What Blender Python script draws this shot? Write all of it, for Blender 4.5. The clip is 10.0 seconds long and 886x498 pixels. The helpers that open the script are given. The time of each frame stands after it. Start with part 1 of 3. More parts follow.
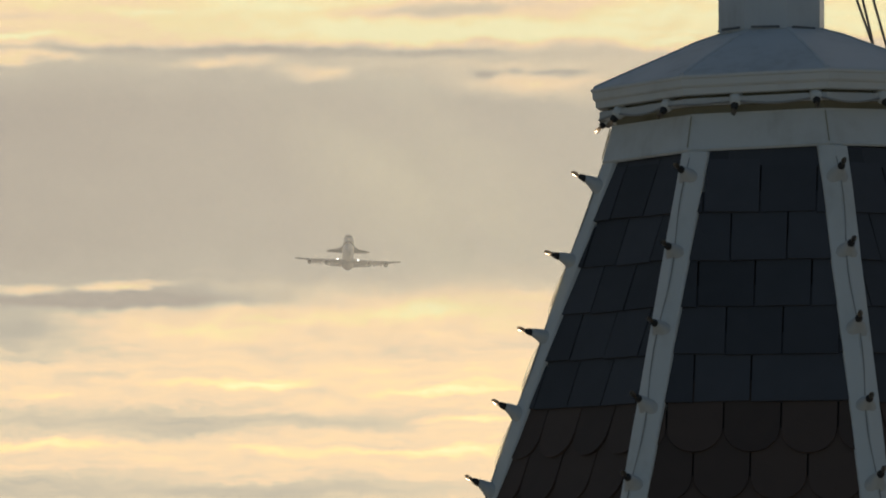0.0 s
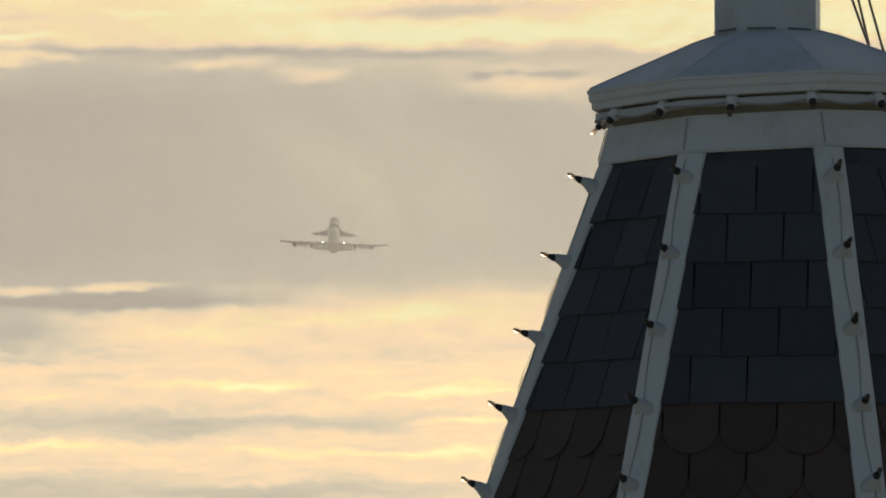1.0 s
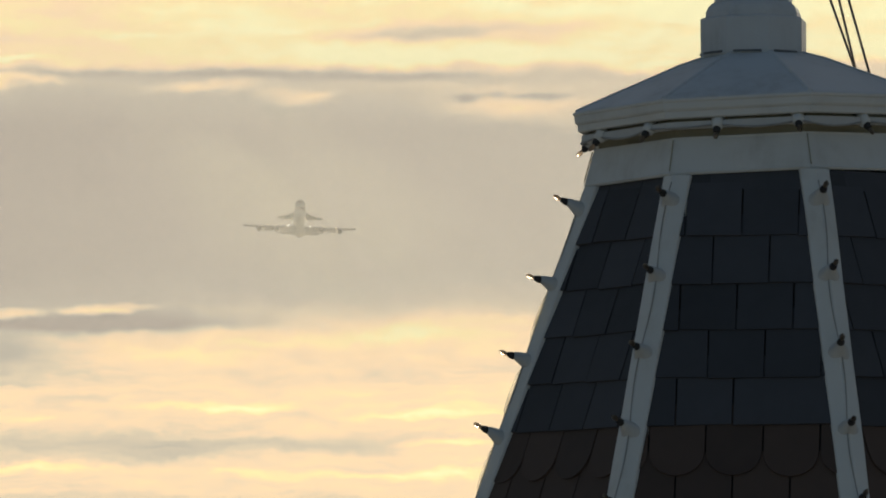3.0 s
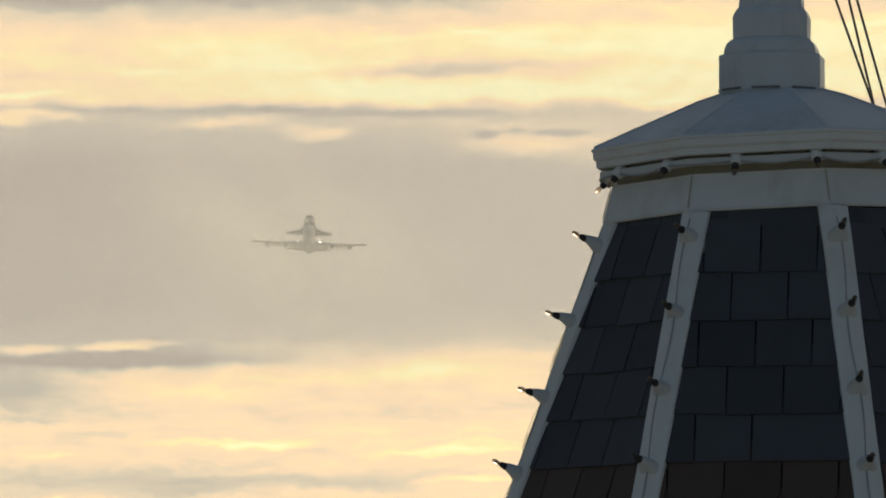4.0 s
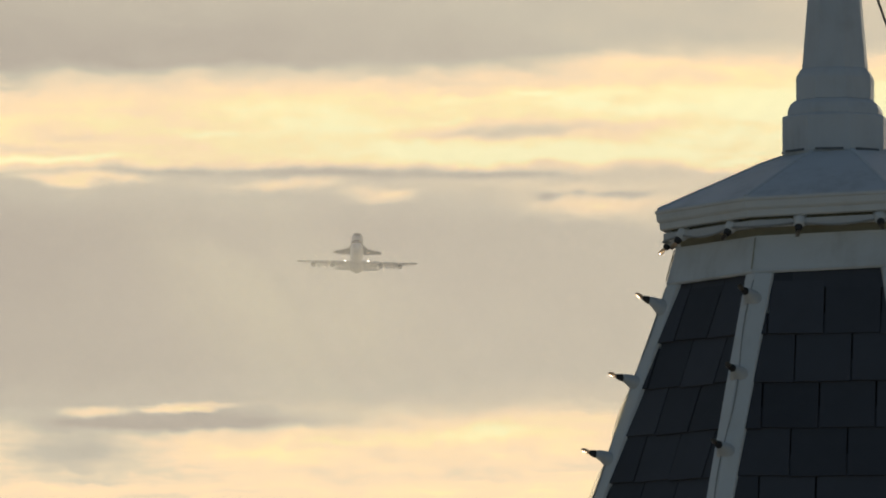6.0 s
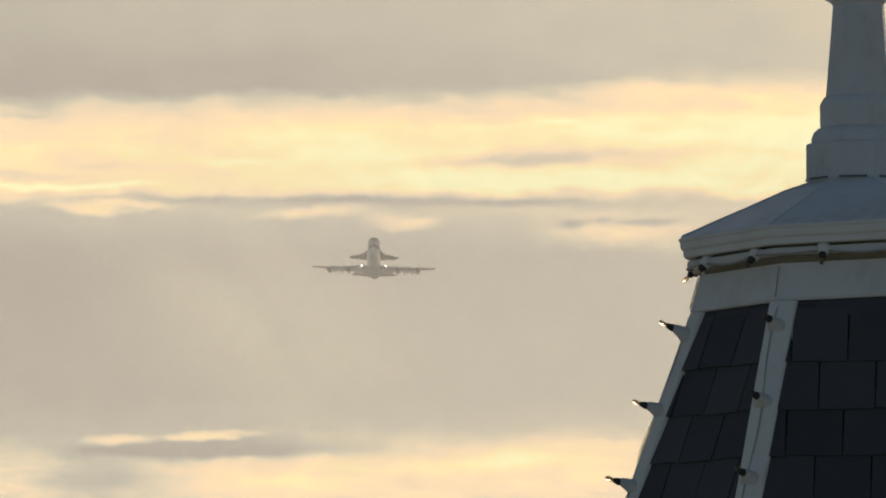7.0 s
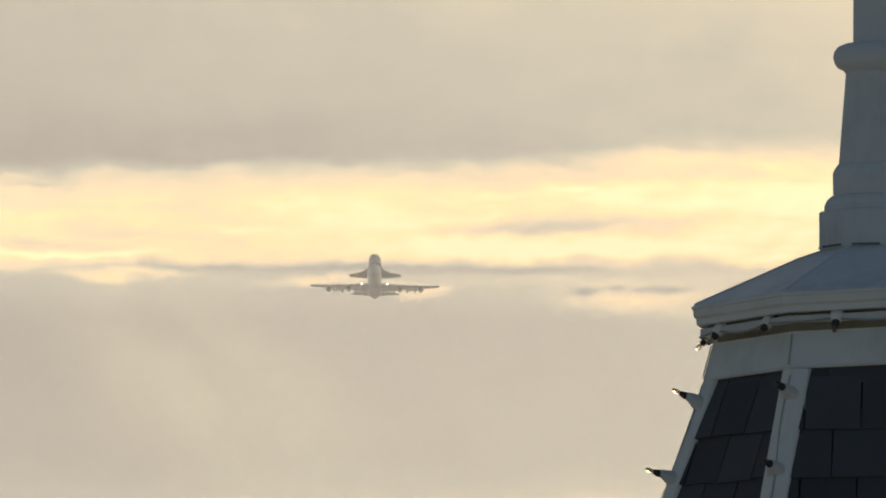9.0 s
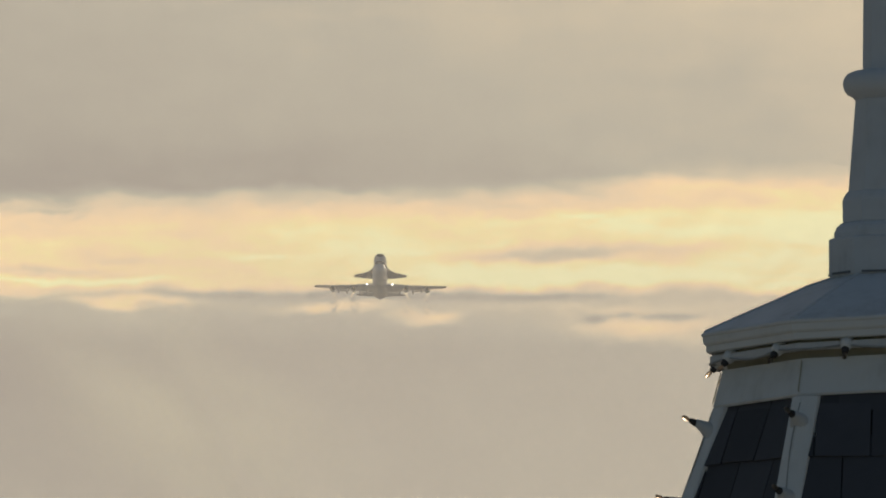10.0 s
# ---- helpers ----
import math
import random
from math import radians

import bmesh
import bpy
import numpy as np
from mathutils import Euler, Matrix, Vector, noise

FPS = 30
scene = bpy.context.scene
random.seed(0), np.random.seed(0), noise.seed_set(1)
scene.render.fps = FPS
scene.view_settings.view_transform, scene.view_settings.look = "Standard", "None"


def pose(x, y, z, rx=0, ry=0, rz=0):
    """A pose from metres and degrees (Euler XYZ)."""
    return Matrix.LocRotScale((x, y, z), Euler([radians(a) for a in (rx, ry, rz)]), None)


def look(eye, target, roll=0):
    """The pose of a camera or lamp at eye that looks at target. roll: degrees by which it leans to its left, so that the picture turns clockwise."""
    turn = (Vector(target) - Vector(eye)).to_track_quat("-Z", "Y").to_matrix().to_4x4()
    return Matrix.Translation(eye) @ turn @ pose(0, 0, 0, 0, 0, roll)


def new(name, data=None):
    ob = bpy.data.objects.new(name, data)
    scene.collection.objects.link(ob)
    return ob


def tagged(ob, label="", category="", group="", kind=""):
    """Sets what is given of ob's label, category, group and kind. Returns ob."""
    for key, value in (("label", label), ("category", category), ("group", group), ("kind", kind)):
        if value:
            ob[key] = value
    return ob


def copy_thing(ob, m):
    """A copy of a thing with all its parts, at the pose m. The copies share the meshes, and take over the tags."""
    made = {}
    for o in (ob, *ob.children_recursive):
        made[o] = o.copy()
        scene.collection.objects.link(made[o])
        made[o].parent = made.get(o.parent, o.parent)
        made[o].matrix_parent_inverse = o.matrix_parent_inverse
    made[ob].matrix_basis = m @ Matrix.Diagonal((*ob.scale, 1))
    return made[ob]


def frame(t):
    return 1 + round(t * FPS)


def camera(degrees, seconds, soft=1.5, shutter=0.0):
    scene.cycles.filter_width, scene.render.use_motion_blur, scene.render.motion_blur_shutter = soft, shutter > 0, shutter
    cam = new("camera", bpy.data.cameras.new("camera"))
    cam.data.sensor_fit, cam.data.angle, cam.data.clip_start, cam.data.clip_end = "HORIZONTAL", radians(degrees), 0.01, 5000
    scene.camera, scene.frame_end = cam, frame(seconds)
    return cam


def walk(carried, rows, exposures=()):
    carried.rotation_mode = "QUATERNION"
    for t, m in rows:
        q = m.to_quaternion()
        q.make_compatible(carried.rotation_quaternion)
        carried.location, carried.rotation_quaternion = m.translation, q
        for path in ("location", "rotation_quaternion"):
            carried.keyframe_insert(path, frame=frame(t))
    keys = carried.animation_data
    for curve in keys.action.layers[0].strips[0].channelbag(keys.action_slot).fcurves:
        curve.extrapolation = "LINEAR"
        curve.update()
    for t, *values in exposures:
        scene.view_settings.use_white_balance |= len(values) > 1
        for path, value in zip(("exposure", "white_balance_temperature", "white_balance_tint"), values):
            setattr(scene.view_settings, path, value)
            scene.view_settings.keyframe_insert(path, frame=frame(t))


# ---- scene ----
cam = camera(7.2, 10.0, soft=1.9)
# time, bearing and elevation of the view in degrees; the camera turns on a fixed head
VIEW = [
    (0, 0.0, 3.8), (0.5, 0.0056, 3.8098), (1, 0.0324, 3.8126), (1.5, 0.0748, 3.849),
    (2, 0.127, 3.8883), (2.5, 0.1482, 3.9149), (2.7, 0.1482, 3.9333), (3.8, 0.0553, 4.2330), (4, -0.0045, 4.2884), (4.5, -0.1274, 4.4168),
    (5, -0.1965, 4.5155), (5.5, -0.3264, 4.6566), (6, -0.5226, 4.791), (6.2, -0.587, 4.8186), (7.3, -0.7388, 5.0925), (7.5, -0.7526, 5.1339),
    (8, -0.7907, 5.2538), (8.5, -0.8174, 5.3679), (9, -0.8231, 5.5692), (9.5, -0.8398, 5.7127),
    (10, -0.902, 5.7897)]
EYE = (0.0, 0.0, 6.0)
walk(cam, [(t, pose(*EYE, 90 + el, 0, -az)) for t, az, el in VIEW],
     exposures=[(0, 0.0, 6500, 10), (1.5, 0.02, 6500, 10), (4.5, 0.08, 6500, 10), (8.3, 0.13, 6500, 10), (9, 0.2, 6500, 10),
                (9.5, 0.06, 6500, 10), (9.7, -0.03, 6500, 10), (10, -0.14, 6500, 11)])

# ---- world and sun: low evening sun behind a broken cloud sheet ----
world = bpy.data.worlds.new("evening_sky")
scene.world = world
world.use_nodes = True
sky = world.node_tree.nodes.new("ShaderNodeTexSky")
sky.sky_type, sky.sun_disc = "NISHITA", False
sky.dust_density, sky.ozone_density = 2.5, 0.7
sky.sun_elevation, sky.sun_rotation = radians(14), radians(12)
background = world.node_tree.nodes["Background"]
background.inputs["Strength"].default_value = 0.063
world.node_tree.links.new(sky.outputs[0], background.inputs["Color"])
sun = new("sun", bpy.data.lights.new("sun", "SUN"))
sun.data.energy, sun.data.angle, sun.data.color = 2.2, radians(6), (1.0, 0.86, 0.66)
sun.matrix_world = look((790, 3720, 948), (0, 0, 0))


# ---- materials ----
def lin(r, g, b):
    """Linear colour from 0-255 display values."""
    return tuple(((c / 255 + 0.055) / 1.055) ** 2.4 if c > 10 else c / 3294 for c in (r, g, b)) + (1.0,)


class Net:
    """Small helper that strings shader nodes together."""

    def __init__(self, name):
        self.mat = bpy.data.materials.new(name)
        self.mat.use_nodes = True
        self.tree = self.mat.node_tree
        self.tree.nodes.clear()
        self.out = self.tree.nodes.new("ShaderNodeOutputMaterial")

    def node(self, kind):
        return self.tree.nodes.new(kind)

    def link(self, a, b):
        if isinstance(a, bpy.types.NodeSocket):
            self.tree.links.new(a, b)
        else:
            b.default_value = a

    def math(self, op, a, b=0.0, clamp=False):
        n = self.node("ShaderNodeMath")
        n.operation, n.use_clamp = op, clamp
        self.link(a, n.inputs[0])
        self.link(b, n.inputs[1])
        return n.outputs[0]

    def vec(self, op, a, b=(0, 0, 0)):
        n = self.node("ShaderNodeVectorMath")
        n.operation = op
        self.link(a, n.inputs[0])
        self.link(b, n.inputs[1])
        return n.outputs["Value" if op == "LENGTH" else "Vector"]

    def noise(self, where, scale, detail=4.0, rough=0.55, distortion=0.0):
        n = self.node("ShaderNodeTexNoise")
        self.link(where, n.inputs["Vector"])
        n.inputs["Scale"].default_value, n.inputs["Detail"].default_value = scale, detail
        n.inputs["Roughness"].default_value, n.inputs["Distortion"].default_value = rough, distortion
        return n.outputs["Fac"]

    def ramp(self, value, stops):
        n = self.node("ShaderNodeValToRGB")
        el = n.color_ramp.elements
        while len(el) < len(stops):
            el.new(0.5)
        for e, (at, colour) in zip(el, stops):
            e.position, e.color = at, colour
        self.link(value, n.inputs[0])
        return n.outputs[0]

    def steps(self, value, lo, hi, a, b):
        n = self.node("ShaderNodeMapRange")
        n.interpolation_type = "SMOOTHSTEP"
        for slot, x in zip(n.inputs, (value, lo, hi, a, b)):
            self.link(x, slot)
        return n.outputs[0]

    def mix(self, fac, a, b):
        n = self.node("ShaderNodeMix")
        n.data_type = "RGBA"
        self.link(fac, n.inputs[0])
        self.link(a, n.inputs[6])
        self.link(b, n.inputs[7])
        return n.outputs[2]

    def surface(self, colour, rough=0.5, metal=0.0, bump=None, depth=0.002, **extra):
        n = self.node("ShaderNodeBsdfPrincipled")
        self.link(colour, n.inputs["Base Color"])
        self.link(rough, n.inputs["Roughness"])
        n.inputs["Metallic"].default_value = metal
        for key, value in extra.items():
            self.link(value, n.inputs[key.replace("_", " ")])
        if bump is not None:
            b = self.node("ShaderNodeBump")
            b.inputs["Distance"].default_value, b.inputs["Strength"].default_value = depth, 0.7
            self.link(bump, b.inputs["Height"])
            self.link(b.outputs[0], n.inputs["Normal"])
        self.link(n.outputs[0], self.out.inputs[0])
        return self.mat


def painted(name, base, dirt, rough=0.45, scale=3.0):
    """Weathered gloss paint: broad grime and fine brush relief."""
    k = Net(name)
    where = k.node("ShaderNodeTexCoord").outputs["Object"]
    grime = k.steps(k.noise(where, scale, 6.0, 0.6), 0.45, 0.72, 0.0, 0.75)
    streak = k.noise(k.vec("MULTIPLY", where, (9, 9, 1.2)), 2.2, 5.0)
    fac = k.math("MULTIPLY", grime, k.steps(streak, 0.35, 0.7, 0.3, 1.0))
    col = k.mix(fac, base, dirt)
    fine = k.noise(where, 90.0, 3.0)
    return k.surface(col, k.math("ADD", k.math("MULTIPLY", grime, 0.2), rough), 0.0, fine, 0.001)


def slate_material(name, low, high):
    """Weathered shingle: tone by piece, mottling and granular relief."""
    k = Net(name)
    where = k.node("ShaderNodeTexCoord").outputs["Object"]
    piece = k.node("ShaderNodeObjectInfo").outputs["Random"]
    mott = k.noise(where, 7.0, 5.0, 0.6)
    fac = k.math("ADD", k.math("MULTIPLY", piece, 0.6), k.math("MULTIPLY", mott, 0.5), True)
    col = k.mix(fac, low, high)
    return k.surface(col, 0.75, 0.0, k.noise(where, 140.0, 4.0, 0.7), 0.002)


def vinyl(name):
    """Milky translucent plastic."""
    k = Net(name)
    a, c, m = k.node("ShaderNodeBsdfTranslucent"), k.node("ShaderNodeBsdfTransparent"), k.node("ShaderNodeMixShader")
    a.inputs[0].default_value = (0.9, 0.86, 0.72, 1)
    where = k.node("ShaderNodeTexCoord").outputs["Object"]
    k.link(k.steps(k.noise(where, 11.0, 4.0), 0.3, 0.7, 0.35, 0.8), m.inputs[0])
    k.link(c.outputs[0], m.inputs[1])
    k.link(a.outputs[0], m.inputs[2])
    k.link(m.outputs[0], k.out.inputs[0])
    return k.mat


def plain(name, base, other, scale, rough, metal=0.0, depth=0.001):
    k = Net(name)
    where = k.node("ShaderNodeTexCoord").outputs["Object"]
    n = k.noise(where, scale, 5.0, 0.6)
    return k.surface(k.mix(n, base, other), rough, metal, k.noise(where, scale * 9, 3.0), depth)


WHITE = painted("white_paint", (0.62, 0.64, 0.62, 1), (0.47, 0.47, 0.43, 1))
CAP_PAINT = painted("cap_paint", (0.58, 0.61, 0.62, 1), (0.40, 0.41, 0.40, 1), 0.85, 2.0)
SLATE = slate_material("grey_slate", (0.026, 0.029, 0.035, 1), (0.066, 0.071, 0.083, 1))
SCALLOP = slate_material("brown_slate", (0.045, 0.031, 0.025, 1), (0.095, 0.063, 0.048, 1))
UNDER = plain("roofing_felt", (0.012, 0.012, 0.013, 1), (0.025, 0.024, 0.023, 1), 12, 0.9)
HOLDER = plain("black_rubber", (0.015, 0.015, 0.017, 1), (0.035, 0.034, 0.032, 1), 60, 0.6)
# olive stain, darkened so the shade under the eave sits in the colour
SOFFIT = plain("stained_shaded_soffit", (0.20, 0.19, 0.12, 1), (0.42, 0.40, 0.31, 1), 5, 0.8)
VINYL = vinyl("clear_vinyl")
SOCKET = plain("weathered_plastic", (0.46, 0.48, 0.48, 1), (0.56, 0.57, 0.55, 1), 40, 0.6)
CORD = plain("grey_cord", (0.24, 0.24, 0.23, 1), (0.38, 0.38, 0.36, 1), 30, 0.6)
STEEL = plain("dark_steel", (0.05, 0.05, 0.055, 1), (0.09, 0.09, 0.09, 1), 40, 0.5, 0.6)
LEAD = plain("weathered_lead", (0.10, 0.11, 0.12, 1), (0.17, 0.18, 0.19, 1), 25, 0.7)
GROUND = plain("paving", (0.30, 0.29, 0.26, 1), (0.42, 0.40, 0.36, 1), 0.6, 0.85)
JET_WHITE = plain("aircraft_white", (0.70, 0.71, 0.72, 1), (0.80, 0.80, 0.79, 1), 0.3, 0.35)
JET_GREY = plain("aircraft_grey", (0.56, 0.56, 0.57, 1), (0.66, 0.66, 0.66, 1), 0.3, 0.4)
JET_DARK = plain("engine_dark", (0.03, 0.03, 0.03, 1), (0.06, 0.06, 0.06, 1), 1.0, 0.5)
TILE_BLACK = plain("heat_tile_black", (0.06, 0.06, 0.062, 1), (0.12, 0.12, 0.12, 1), 0.8, 0.7)
TILE_WHITE = plain("heat_tile_white", (0.62, 0.62, 0.60, 1), (0.72, 0.71, 0.69, 1), 0.8, 0.7)
BULB = Net("clear_bulb").surface((0.36, 0.30, 0.24, 1), 0.5, Transmission_Weight=0.85, IOR=1.2, Specular_IOR_Level=0.1)
k = Net("landing_light")
glow = k.node("ShaderNodeEmission")
glow.inputs[0].default_value, glow.inputs[1].default_value = (1.0, 0.96, 0.86, 1), 7.0
k.link(glow.outputs[0], k.out.inputs[0])
LANDING = k.mat
k = Net("hot_exhaust_air")
bend = k.node("ShaderNodeBsdfRefraction")
bend.inputs["IOR"].default_value, bend.inputs["Roughness"].default_value = 0.9985, 0.0
k.link(bend.outputs[0], k.out.inputs[0])
HOT_AIR = k.mat


def sky_material():
    """Broken evening cloud over a yellow sky, in degrees of bearing and elevation."""
    k = Net("evening_cloud")
    geo = k.node("ShaderNodeNewGeometry").outputs["Position"]
    d = k.vec("NORMALIZE", k.vec("SUBTRACT", geo, EYE))
    sep = k.node("ShaderNodeSeparateXYZ")
    k.link(d, sep.inputs[0])
    az = k.math("MULTIPLY", k.math("ARCTAN2", sep.outputs[0], sep.outputs[1]), 180 / math.pi)
    el = k.math("MULTIPLY", k.math("ARCSINE", sep.outputs[2]), 180 / math.pi)
    com = k.node("ShaderNodeCombineXYZ")
    k.link(az, com.inputs[0])
    k.link(el, com.inputs[1])
    p = com.outputs[0]
    # billows warp the bands and edges
    w1 = k.node("ShaderNodeTexNoise")
    k.link(k.vec("MULTIPLY", p, (0.9, 2.6, 1)), w1.inputs["Vector"])
    w1.inputs["Scale"].default_value, w1.inputs["Detail"].default_value = 1.0, 6.0
    w1.inputs["Roughness"].default_value = 0.6
    warp = k.vec("MULTIPLY", k.vec("SUBTRACT", w1.outputs["Color"], (0.5, 0.5, 0.5)), (0.9, 0.2, 0))
    w2 = k.node("ShaderNodeTexNoise")
    k.link(k.vec("MULTIPLY", p, (2.4, 4.6, 1)), w2.inputs["Vector"])
    w2.inputs["Scale"].default_value, w2.inputs["Detail"].default_value = 1.0, 6.0
    w2.inputs["Roughness"].default_value = 0.62
    puff = k.vec("MULTIPLY", k.vec("SUBTRACT", w2.outputs["Color"], (0.5, 0.5, 0.5)), (0.34, 0.2, 0))
    q = k.vec("ADD", k.vec("ADD", p, warp), puff)
    s2 = k.node("ShaderNodeSeparateXYZ")
    k.link(q, s2.inputs[0])
    a, e = s2.outputs[0], s2.outputs[1]
    # the cloud sheet's layers by elevation; they rise slightly to the right
    level = k.math("SUBTRACT", e, k.math("MULTIPLY", a, 0.015))
    t = k.math("DIVIDE", k.math("SUBTRACT", level, 1.5), 7.5)
    stops = [(v, (g, g, g, 1)) for v, g in SKY_LAYERS]
    g = k.ramp(t, stops)
    for x, y, rx, ry, amount in SKY_CLOUDS:
        v = k.vec("MULTIPLY", k.vec("SUBTRACT", q, (x, y, 0)), (1 / rx, 1 / ry, 0))
        g = k.math("ADD", g, k.steps(k.vec("LENGTH", v), 0.0, 1.1, amount, 0.0))
    # small crisp clouds and rims
    crisp = k.vec("ADD", p, k.vec("MULTIPLY", puff, (0.35, 0.35, 0)))
    for x, y, rx, ry, amount in SKY_PUFFS:
        v = k.vec("MULTIPLY", k.vec("SUBTRACT", crisp, (x, y, 0)), (1 / rx, 1 / ry, 0))
        g = k.math("ADD", g, k.steps(k.vec("LENGTH", v), 0.35, 1.0, amount, 0.0))
    # fine streaks
    st = k.noise(k.vec("MULTIPLY", q, (0.8, 5.0, 1)), 1.6, 6.0, 0.55)
    g = k.math("ADD", g, k.math("MULTIPLY", k.math("SUBTRACT", st, 0.5), k.steps(g, 0.2, 0.6, 0.08, 0.62)))
    fine = k.noise(k.vec("MULTIPLY", q, (1.6, 11.0, 1)), 2.2, 5.0, 0.6)
    g = k.math("ADD", g, k.math("MULTIPLY", k.math("SUBTRACT", fine, 0.5), k.steps(g, 0.25, 0.6, 0.03, 0.28)))
    wisps = k.noise(k.vec("ADD", k.vec("MULTIPLY", q, (2.6, 15.0, 1)), (3.1, 7.7, 0)), 1.9, 6.0, 0.62, 0.35)
    g = k.math("ADD", g, k.math("MULTIPLY", k.math("SUBTRACT", wisps, 0.5), k.steps(g, 0.22, 0.6, 0.04, 0.26)))
    soft = k.noise(p, 0.9, 3.0, 0.5)
    g = k.math("ADD", g, k.math("MULTIPLY", k.math("SUBTRACT", soft, 0.5), 0.16))
    # warmer and lighter to the right
    g = k.math("ADD", g, k.math("MULTIPLY", a, 0.028))
    col = k.ramp(g, [(0.0, lin(173, 163, 149)), (0.2, lin(191, 182, 163)), (0.36, lin(220, 203, 173)),
                     (0.52, lin(242, 214, 176)), (0.68, lin(254, 221, 175)), (0.84, lin(255, 233, 171)),
                     (1.0, lin(255, 247, 190))])
    em = k.node("ShaderNodeEmission")
    k.link(col, em.inputs[0])
    em.inputs[1].default_value = 1.05
    k.link(em.outputs[0], k.out.inputs[0])
    return k.mat


# cloud layers: share of the height, brightness
SKY_LAYERS = [
    (0.0253, 0.45), (0.0560, 0.50), (0.0773, 0.66), (0.1019, 0.64), (0.1264, 0.55), (0.1479, 0.63),
    (0.1693, 0.68), (0.1908, 0.60), (0.2337, 0.58), (0.2583, 0.44), (0.2767, 0.26), (0.3135, 0.17),
    (0.3931, 0.14), (0.4667, 0.12), (0.4943, 0.22), (0.5084, 0.31), (0.5169, 0.31), (0.5255, 0.38),
    (0.5329, 0.78), (0.5464, 0.91), (0.5648, 0.83), (0.5863, 0.86), (0.6045, 0.86), (0.6260, 0.50),
    (0.6475, 0.16), (0.6996, 0.20), (0.7793, 0.24), (0.8412, 0.28), (0.9203, 0.30),
]
# single clouds and gleams: bearing, elevation, half length, half height, strength
SKY_CLOUDS = []
SKY_CLOUDS += [(-2.23, 5.41, 2.64, 0.093, -0.11), (-0.11, 5.40, 1.90, 0.093, -0.11), (-3.47, 5.35, 0.69, 0.062, 0.47), (-1.81, 5.29, 0.57, 0.068, 0.41), (-0.98, 5.23, 0.43, 0.068, 0.43), (0.81, 5.16, 0.98, 0.236, 0.38), (0.35, 5.23, 0.22, 0.087, -0.20), (0.95, 5.24, 0.52, 0.068, -0.20), (0.58, 5.25, 0.14, 0.056, -0.16)]
SKY_CLOUDS += [(-1.44, 5.47, 0.29, 0.062, -0.24), (-0.66, 5.53, 0.80, 0.174, 0.27), (1.82, 5.48, 0.57, 0.050, 0.54), (0.30, 5.76, 1.25, 0.130, -0.52), (-0.30, 5.71, 0.90, 0.060, -0.20), (2.10, 6.30, 1.70, 0.240, 0.26), (0.9, 6.28, 1.2, 0.12, 0.16), (-3.47, 5.71, 0.63, 0.124, -0.16), (-3.97, 5.60, 1.03, 0.062, -0.20), (-2.53, 5.74, 0.69, 0.050, 0.20), (-2.23, 6.47, 2.59, 0.372, -0.08), (0.53, 7.21, 2.87, 0.745, -0.02)]
SKY_CLOUDS += [(-3.47, 3.12, 0.86, 0.298, -0.32), (-2.59, 3.38, 1.84, 0.124, -0.40), (-3.33, 3.47, 0.40, 0.050, 0.47), (-2.64, 3.49, 0.46, 0.062, 0.54), (-2.55, 3.16, 0.86, 0.174, 0.20), (-1.77, 3.16, 0.86, 0.174, 0.20), (-2.55, 2.38, 1.90, 0.211, -0.24), (-0.94, 2.39, 1.26, 0.087, -0.20), (-0.85, 2.65, 0.98, 0.081, -0.16)]
SKY_CLOUDS += [(-2.87, 2.77, 0.46, 0.050, -0.16), (-1.54, 2.68, 1.21, 0.062, 0.34), (0.07, 2.65, 1.09, 0.050, 0.30), (0.30, 2.40, 0.69, 0.050, 0.34), (-3.15, 2.19, 1.26, 0.056, 0.27), (-0.39, 2.15, 1.84, 0.056, 0.27), (0.30, 3.32, 1.26, 0.199, 0.16), (-2.92, 1.86, 2.18, 0.161, -0.16), (-0.85, 1.84, 1.84, 0.099, -0.16)]
SKY_CLOUDS += [(0.34, 6.05, 0.29, 0.037, 0.34), (-3.88, 5.52, 1.15, 0.050, 0.41), (0.35, 5.55, 1.72, 0.062, 0.27), (-1.67, 5.78, 0.92, 0.217, 0.20), (2.14, 5.92, 2.18, 0.341, 0.08), (-0.66, 3.25, 1.49, 0.161, 0.19), (0.53, 3.02, 1.15, 0.124, -0.10), (-3.33, 2.61, 0.92, 0.099, 0.16), (0.25, 3.42, 1.0, 0.11, 0.22), (-0.3, 3.30, 0.8, 0.1, 0.16)]

# the same for the small crisp ones
SKY_PUFFS = [
    (0.35, 5.23, 0.13, 0.055, -0.22), (0.59, 5.25, 0.09, 0.035, -0.18), (0.95, 5.24, 0.32, 0.045, -0.20), (0.55, 5.13, 0.55, 0.07, 0.12),
    (-2.2, 5.42, 1.7, 0.045, -0.14), (-0.5, 5.40, 1.5, 0.045, -0.13), (-1.42, 5.45, 0.13, 0.045, -0.18), (-2.7, 3.38, 1.25, 0.07, -0.2),
    (0.32, 6.065, 0.13, 0.018, 0.24), (0.5, 6.02, 0.15, 0.02, 0.26), (0.7, 5.98, 0.2, 0.022, 0.24), (-0.43, 3.36, 0.5, 0.08, 0.16),
    (-2.5, 3.475, 0.2, 0.03, 0.3), (-2.9, 3.47, 0.14, 0.022, 0.25), (-0.9, 5.24, 0.2, 0.035, 0.22)]


